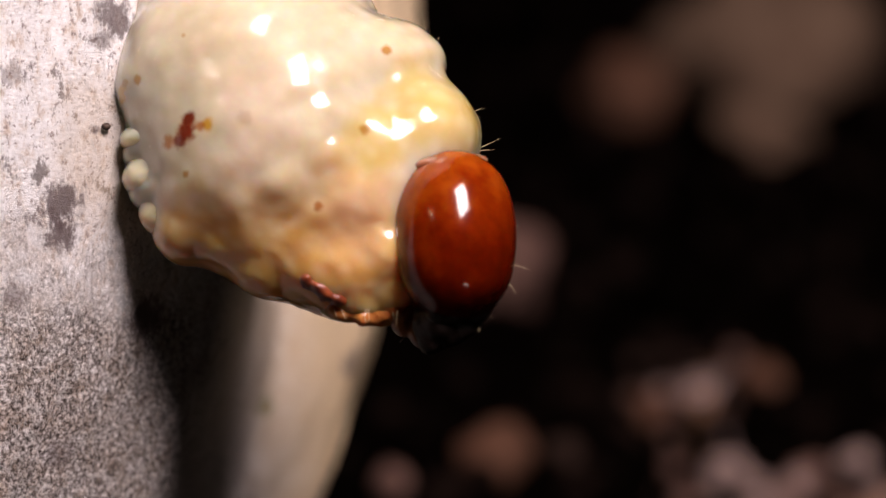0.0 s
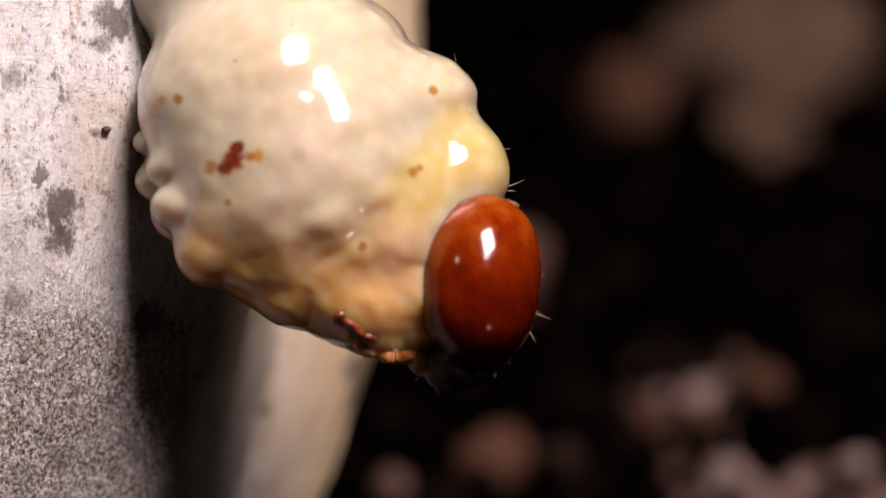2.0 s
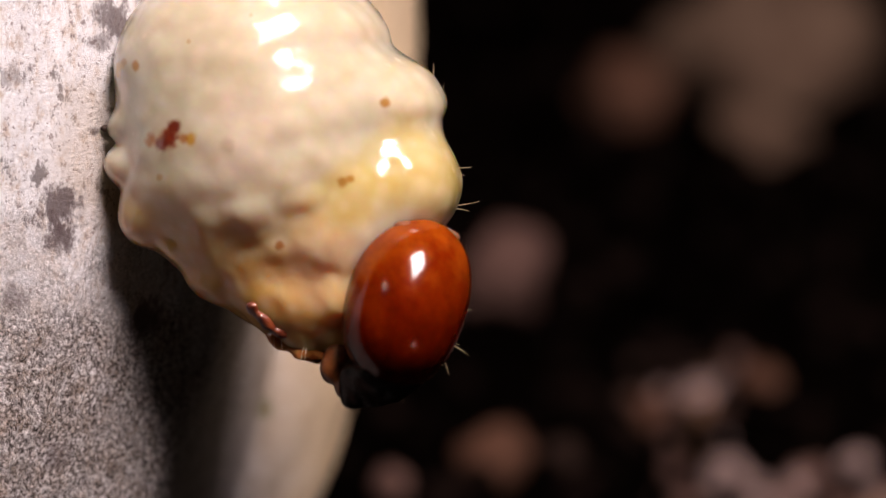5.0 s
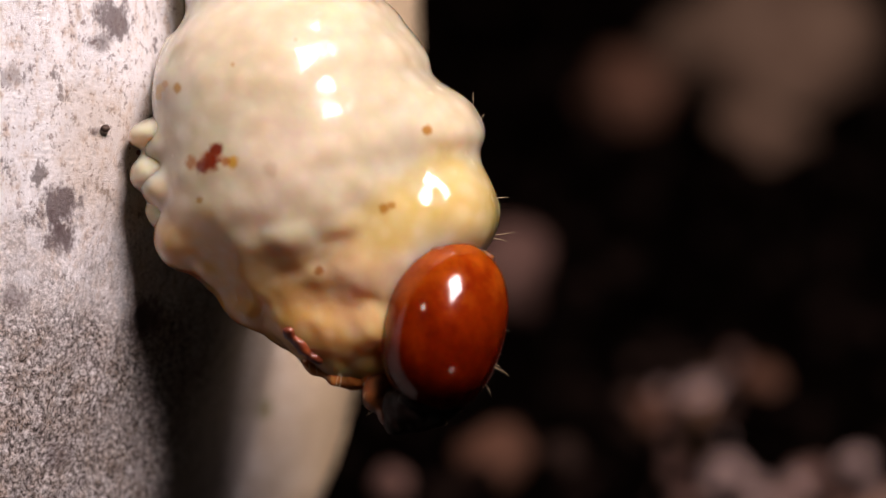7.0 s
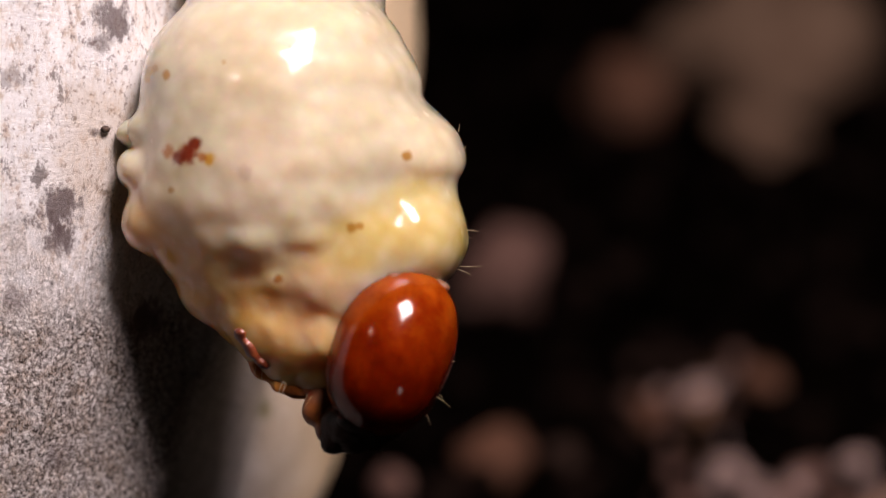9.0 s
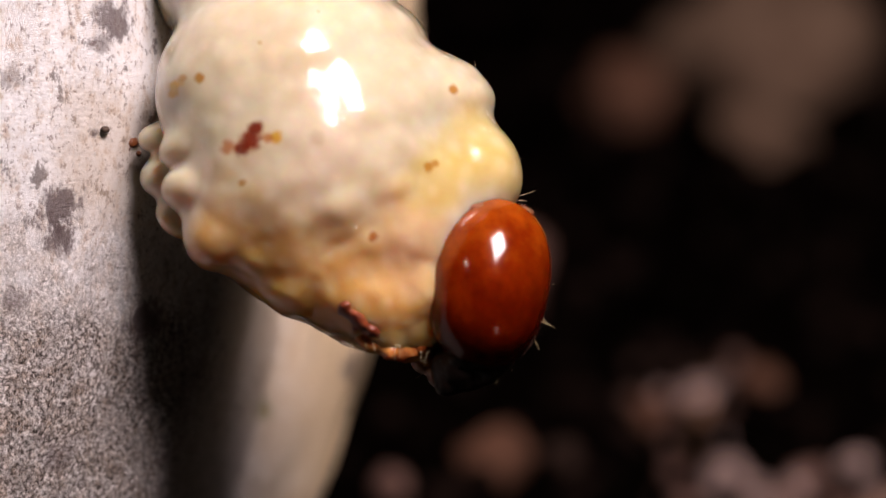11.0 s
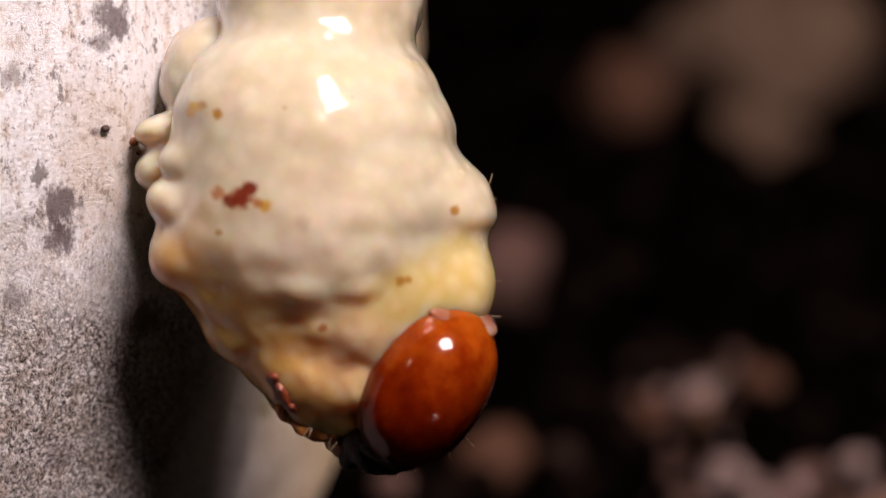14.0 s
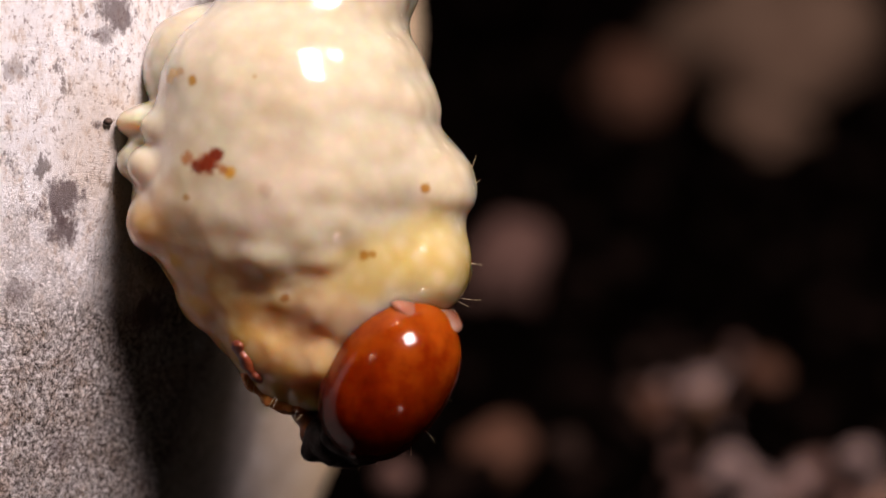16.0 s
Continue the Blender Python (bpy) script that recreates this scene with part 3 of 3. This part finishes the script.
# blunt lobes along the flank that stay against the log
FLANK = [ell(-7.9, 4.0, 6.2, 2.7, 2.8, 2.5), ell(-8.6, 3.0, 2.9, 2.1, 2.1, 2.5, 8), ell(-10.1, 2.6, 4.3, 1.25, 1.1, 0.6, -10), ell(-10.2, 2.6, 2.75, 1.1, 1.15, 0.8, 4),
         ell(-9.7, 2.5, 1.25, 1.05, 1.1, 0.75, 15), ell(-8.7, 1.3, 3.9, 1.0, 0.7, 0.5, -20), ell(-8.7, 1.2, 2.5, 1.0, 0.7, 0.55, 10)]
WRINKLES = ((2.3, 0.08), (1.1, 0.075), (0.6, 0.02))
RINGS = ((3.35, 0.9), (4.9, 0.35), (6.56, 0.6), (8.3, 0.6), (9.9, 0.6))
STEP = 0.11


def along(p):
    """Distance along the body from the head, across the rings, and across the body."""
    return p[:, 2] - 0.165 * p[:, 0] - 0.12 * np.cos(p[:, 0] * 0.8 + 2.0), p[:, 0] + 0.25 * p[:, 2]


def body_field(p):
    """The distance from the resting body's skin: rounded rings with folds between them, and lobes on the underside."""
    d = field(p, BODY, 0.9, 5, WRINKLES)
    e = field(p, LOBES, 0.12, 7, ((0.8, 0.04),)) - 0.13
    h = np.clip(0.5 + 0.5 * (d - e) / 0.28, 0, 1)
    d = d + (e - d) * h - 0.28 * h * (1 - h)
    belly = np.clip((1.2 - p[:, 2]) / 3, 0, 1)
    d = d + belly * (0.06 * value_noise(p / 0.85 + 3.3, 8) + 0.035 * value_noise(p / 0.42 + 8.1, 9))
    s, u = along(p)
    back = 0.12 + 0.88 * np.clip((u + 7.5) / 8.0, 0, 1.1) ** 1.6
    for ring, deep in RINGS:
        w = (s - ring + 0.16 * np.sin(u * 1.1 + ring)) / (0.55 + 0.1 * deep)
        d = d + deep * back * 0.26 / (1 + w * w * 1.6)
    minor = 0.5 + 0.5 * value_noise(p * np.array((0.35, 0.35, 1.1)) + 2.2, 14)
    return d + 0.05 * back * minor


def piece(name, distance, lo, hi, material, label):
    """A part of the skin from its distances on a fine block of points."""
    lo = np.array(lo)
    n = np.ceil((np.array(hi) - lo) / STEP).astype(int)
    points = np.stack(np.meshgrid(*[lo[i] + STEP * np.arange(n[i]) for i in range(3)], indexing="ij"), -1).reshape(-1, 3)
    d = np.concatenate([distance(q) for q in np.array_split(points, 12)])
    v, f = nets(d.reshape(n), lo, STEP)
    return part(name, mesh_of(name, v, f, material), larva, label)


body = piece("body", body_field, (-12.4, -4.2, -6.2), (3.2, 10.4, 17.0), SKIN, "cream ringed body with yellow and amber skin")
flank_fold = piece("flank_fold", lambda p: field(p, FLANK, 0.4, 6, ((0.9, 0.07), (0.45, 0.03))), (-11.7, 0.2, -0.4), (-4.2, 7.2, 9.6), SKIN_FLANK, "blunt translucent lobes of pale skin")


def skin_depth(x, z):
    """The depth of the resting skin at x, z."""
    y = np.arange(-5, 6, 0.02)
    p = np.stack((np.full_like(y, x), y, np.full_like(y, z)), 1)
    hit = np.flatnonzero(body_field(p) < 0)
    return y[hit[0]] if len(hit) else 0.0


HEAD_AT = (0.12, 0.0, -2.75)
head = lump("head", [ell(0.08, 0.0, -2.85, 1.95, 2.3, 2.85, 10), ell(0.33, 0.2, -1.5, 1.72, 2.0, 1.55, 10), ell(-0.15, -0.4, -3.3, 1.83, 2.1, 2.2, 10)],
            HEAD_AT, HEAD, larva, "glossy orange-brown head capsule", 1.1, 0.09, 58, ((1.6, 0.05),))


def on_head(name, shapes, material, label="", soft=0.25, step=0.07, seed=2, rough=((0.5, 0.06),)):
    v, f = surface(shapes, soft, step, seed, rough)
    return part(name, mesh_of(name, v - np.array(HEAD_AT), f, material), head, label)


on_head("collar", [ell(0.28, 0.95, -0.12, 1.60, 2.0, 0.40, 8)], COLLAR, "pale pinkish neck fold", rough=((0.7, 0.02),))
on_head("mandible", [ell(-1.2, 0.0, -5.6, 0.95, 1.0, 0.85, 20), ell(-1.6, 0.0, -6.15, 0.45, 0.6, 0.5, 30)], JAW, "black toothed jaw", rough=((0.5, 0.12),))
on_head("mandible", [ell(-0.1, -0.1, -5.45, 0.95, 1.0, 0.7, -10), ell(-0.5, -0.1, -6.0, 0.55, 0.6, 0.45, 0)], JAW, "black toothed jaw", rough=((0.5, 0.12),))
on_head("upper_lip", [ell(-0.65, -0.75, -5.35, 0.95, 0.6, 0.4, 5)], JAW, "blackish brown upper lip")
on_head("palp", [ell(-2.3, 1.0, -5.0, 0.55, 0.7, 0.8, 20), ell(-2.0, 0.7, -5.8, 0.3, 0.4, 0.5, 10)], THROAT, "red-brown feeler beside the jaw")
on_head("palp", [ell(0.55, -0.3, -5.35, 0.22, 0.25, 0.35, -25)], LEG, "small brown feeler beside the jaw")
for x, y, z, angle, length in ((2.05, 0.6, -2.9, 85, 0.35), (1.85, 0.4, -4.2, 115, 0.6), (1.5, 0.2, -4.75, 150, 0.5), (1.75, 0.5, -4.0, 120, 0.35),
                               (-1.9, 0.2, -6.2, 200, 0.3), (0.1, -0.4, -6.0, 170, 0.3), (0.5, -0.3, -5.6, 140, 0.35), (-2.4, 0.8, -5.7, 230, 0.45)):
    bristle(head, HEAD_AT, (x, y, z), angle, length)


def on_chest(name, blobs, material, label="", rough=((0.35, 0.10),)):
    """Rounded pieces half sunk into the skin: x, z, radii, roll, and how far they stand out."""
    shapes = [ell(x, skin_depth(x, max(z, -4.55 + 0.3 * (abs(x + 3.3)))) - out, z, rx, 0.5, rz, roll) for x, z, rx, rz, roll, out in blobs]
    v, f = surface(shapes, 0.25, 0.06, 4, rough)
    return part(name, mesh_of(name, v, f, material), body, label)


on_chest("leg", [(-5.45, -3.05, 0.26, 0.22, 40, -0.25), (-5.15, -3.35, 0.36, 0.24, 45, -0.2), (-4.85, -3.7, 0.38, 0.26, 40, -0.2), (-4.5, -3.95, 0.3, 0.24, 20, -0.25)], LEG, "stubby glossy dark red leg", ((0.5, 0.12), (0.2, 0.04)))
on_chest("leg", [(-4.4, -4.1, 0.7, 0.6, 10, -0.65), (-3.8, -4.35, 0.7, 0.6, 10, -0.7), (-3.1, -4.5, 0.8, 0.6, 0, -0.7)], AMBER, "stubby amber leg", ((0.45, 0.16), (0.2, 0.05)))
on_chest("throat_fold", [(-2.6, -4.3, 0.9, 0.7, 20, -0.9), (-2.35, -4.8, 0.55, 0.55, 0, -1.2), (-2.1, -5.1, 0.35, 0.35, 0, -1.3)], AMBER, "amber fold of skin below the head", ((0.5, 0.14), (0.2, 0.04)))
rng = random.Random(9)
for k in range(16):
    x = rng.uniform(-5.2, -2.6)
    bristle(body, (0, 0, 0), (x, rng.uniform(0.3, 1.2), -4.0 - 0.33 * (x + 5.2)), rng.uniform(160, 230), rng.uniform(0.25, 0.6), rng.uniform(-30, 30), 0.011)
for x, z, angle, length, bend in ((1.75, 1.75, 75, 0.5, 20), (1.7, 0.45, 85, 0.85, -10), (1.72, 0.35, 95, 0.5, 15),
                                      (1.72, 1.6, 95, 0.3, 10), (0.9, 4.7, 20, 0.8, -25), (0.95, 4.2, 50, 0.7, -30),
                                      (-1.3, 6.7, 15, 0.6, 20), (-1.1, 6.5, 50, 0.5, 20)):
    bristle(body, (0, 0, 0), (x - 0.1, 2.4, z), angle, length + 0.1, bend, 0.012)


def at(x, y, z, rx, ry, rz):
    """A part's pose in the larva's space: millimetres and degrees."""
    return pose(x / 1000, y / 1000, z / 1000, rx, ry, rz)


def motions():
    walk(head, [
        (0, at(0.49, 0.00, 0.44, 0.0, -13.4, 0.0)), (0.5, at(-0.84, 0.00, 0.14, 0.0, -7.7, 0.0)),
        (1, at(-0.99, 0.00, -2.23, 0.0, 2.7, 0.0)), (1.5, at(1.17, 0.00, -0.64, 0.0, -8.6, 0.0)),
        (2, at(1.37, 0.00, -0.99, 0.0, -8.3, 0.0)), (2.5, at(0.20, 0.00, -2.46, 0.0, -0.8, 0.0)),
        (3, at(0.18, 0.00, -2.58, 0.0, -0.2, 0.0)), (3.5, at(0.24, 0.00, -2.26, 0.0, -2.3, 0.0)),
        (4, at(-0.87, 0.00, -1.72, 0.0, 1.6, 0.0)), (4.2, at(-1.44, 0.00, -1.35, 0.0, 3.2, 0.0)),
        (6.3, at(-0.06, 0.00, -2.86, 0.0, 2.0, 0.0)), (6.5, at(0.11, 0.00, -2.80, 0.0, 0.5, 0.0)),
        (7, at(0.15, 0.00, -2.68, 0.0, -0.0, 0.0)), (7.5, at(0.79, 0.00, -1.81, 0.0, -1.9, 0.0)),
        (8, at(1.58, 0.00, 0.11, 0.0, -10.3, 0.0)), (8.5, at(-1.69, 0.00, -1.51, 0.0, -2.5, 0.0)),
        (9, at(-1.72, 0.00, -3.55, 3.5, 6.7, 0.0)), (9.2, at(-1.75, 0.00, -4.37, 10.9, 12.4, 0.0)),
        (11.3, at(1.93, 0.00, -0.94, 0.0, -4.6, 0.0)), (11.5, at(1.86, 0.00, -1.42, 0.0, -4.1, 0.0)),
        (12, at(-1.42, 0.00, -3.41, 10.7, 12.2, 0.0)), (12.5, at(-1.64, 0.00, -3.51, 15.0, 16.2, 0.0)),
        (13, at(-0.82, 0.00, -4.22, 15.0, 19.9, 0.0)), (13.5, at(0.44, 0.00, -3.70, 15.0, 16.6, 0.0)),
        (14, at(-0.50, 0.00, -4.76, 15.0, 18.4, 0.0)), (14.5, at(-0.11, 0.00, -4.86, 9.6, 11.4, 0.0)),
        (15, at(0.60, 0.00, -3.81, 3.2, 6.5, 0.0)), (15.5, at(-0.63, 0.00, -3.57, 3.1, 6.4, 0.0)),
        (16, at(-1.90, 0.00, -4.81, 15.0, 20.0, 0.0)),
    ])
    walk(body, [
        (0, at(-0.34, 0.29, 3.17, -9.6, -15.1, -0.6)), (0.5, at(-1.83, -0.03, 3.13, -10.8, -12.4, -8.6)),
        (1, at(-1.03, 0.11, 0.60, -6.3, 1.1, -0.8)), (1.5, at(0.77, 0.30, 2.10, -7.3, -11.0, 9.2)),
        (2, at(1.00, 0.20, 1.73, -4.2, -11.2, 9.7)), (2.5, at(-0.15, 0.05, 0.00, 0.9, -1.0, 1.4)),
        (3, at(-0.29, 0.00, 0.19, 0.6, -0.9, -0.0)), (3.5, at(-0.27, -0.02, 0.48, -0.7, -1.7, 0.4)),
        (4, at(-1.34, -0.12, 1.12, -0.6, -1.2, -7.2)), (4.2, at(-1.98, -0.07, 1.68, 1.8, -1.3, -3.5)),
        (6.3, at(0.02, -0.05, -0.17, 1.9, 0.9, -3.5)), (6.5, at(0.02, -0.08, -0.03, 1.3, 0.9, -2.0)),
        (7, at(0.05, -0.04, 0.09, 0.9, 0.5, -1.8)), (7.5, at(0.60, -0.01, 0.96, -0.5, -3.7, 2.4)),
        (8, at(1.03, 0.11, 2.88, -5.9, -12.5, 7.4)), (8.5, at(-2.03, -0.39, 1.46, -2.0, 0.1, -11.8)),
        (9, at(-1.30, -0.14, -0.81, 2.9, 9.4, -2.1)), (9.2, at(-1.14, -0.26, -1.72, 2.5, 11.0, -3.4)),
        (11.3, at(1.59, 0.21, 1.86, -7.9, -7.5, 12.5)), (11.5, at(1.48, 0.12, 1.45, -2.9, -7.0, 11.8)),
        (12, at(-1.24, -0.11, -0.76, 4.1, 9.2, -1.9)), (12.5, at(-1.51, -0.12, -0.94, 2.0, 12.1, -1.6)),
        (13, at(-0.22, 0.07, -2.16, 7.3, 12.7, 12.5)), (13.5, at(1.03, 0.12, -1.42, 5.7, 5.6, 14.8)),
        (14, at(-0.03, -0.05, -2.68, 7.1, 12.4, 10.5)), (14.5, at(0.27, -0.12, -2.33, 6.3, 10.2, 7.2)),
        (15, at(0.62, -0.06, -1.21, 4.8, 5.2, 5.7)), (15.5, at(-0.77, -0.02, -0.77, 4.3, 6.5, 0.5)),
        (16, at(-1.26, -0.18, -2.15, 5.8, 15.5, 3.1)),
    ])
    walk(flank_fold, [
        (0, at(-0.25, 0.00, 0.08, 0.0, -1.4, 0.0)), (0.5, at(-0.95, 0.00, 0.08, 0.0, -1.1, 0.0)),
        (1, at(-0.20, 0.00, 0.01, 0.0, 0.1, 0.0)), (1.5, at(0.20, 0.00, 0.07, 0.0, -1.1, 0.0)),
        (2, at(0.20, 0.00, 0.05, 0.0, -1.1, 0.0)), (2.5, at(-0.10, 0.00, -0.02, 0.0, -0.1, 0.0)),
        (3, at(-0.16, 0.00, -0.00, 0.0, -0.1, 0.0)), (3.5, at(-0.16, 0.00, 0.01, 0.0, -0.2, 0.0)),
        (4, at(-0.65, 0.00, 0.04, 0.0, -0.1, 0.0)), (4.2, at(-0.85, 0.00, 0.05, 0.0, -0.1, 0.0)),
        (6.3, at(0.00, 0.00, -0.01, 0.0, 0.1, 0.0)), (6.5, at(0.00, 0.00, -0.00, 0.0, 0.0, 0.0)),
        (7, at(0.00, 0.00, 0.01, 0.0, -0.0, 0.0)), (7.5, at(0.20, 0.00, 0.04, 0.0, -0.4, 0.0)),
        (8, at(0.40, 0.00, 0.12, 0.0, -1.3, 0.0)), (8.5, at(-0.65, 0.00, 0.06, 0.0, -0.0, 0.0)),
        (9, at(-0.50, 0.00, -0.01, 0.0, 0.8, 0.0)), (9.2, at(-0.20, 0.00, -0.06, 0.0, 1.2, 0.0)),
        (11.3, at(0.40, 0.00, 0.10, 0.0, -0.8, 0.0)), (11.5, at(0.40, 0.00, 0.08, 0.0, -0.7, 0.0)),
        (12, at(-0.56, 0.00, 0.00, 0.0, 0.9, 0.0)), (12.5, at(-0.76, 0.00, -0.00, 0.0, 1.2, 0.0)),
        (13, at(0.11, 0.00, -0.07, 0.0, 1.2, 0.0)), (13.5, at(0.21, 0.00, -0.05, 0.0, 0.5, 0.0)),
        (14, at(0.11, 0.00, -0.10, 0.0, 1.2, 0.0)), (14.5, at(0.10, 0.00, -0.09, 0.0, 1.0, 0.0)),
        (15, at(0.05, 0.00, -0.03, 0.0, 0.5, 0.0)), (15.5, at(-0.60, 0.00, -0.00, 0.0, 0.6, 0.0)),
        (16, at(-0.66, 0.00, -0.05, 0.0, 1.5, 0.0)),
    ])

motions()
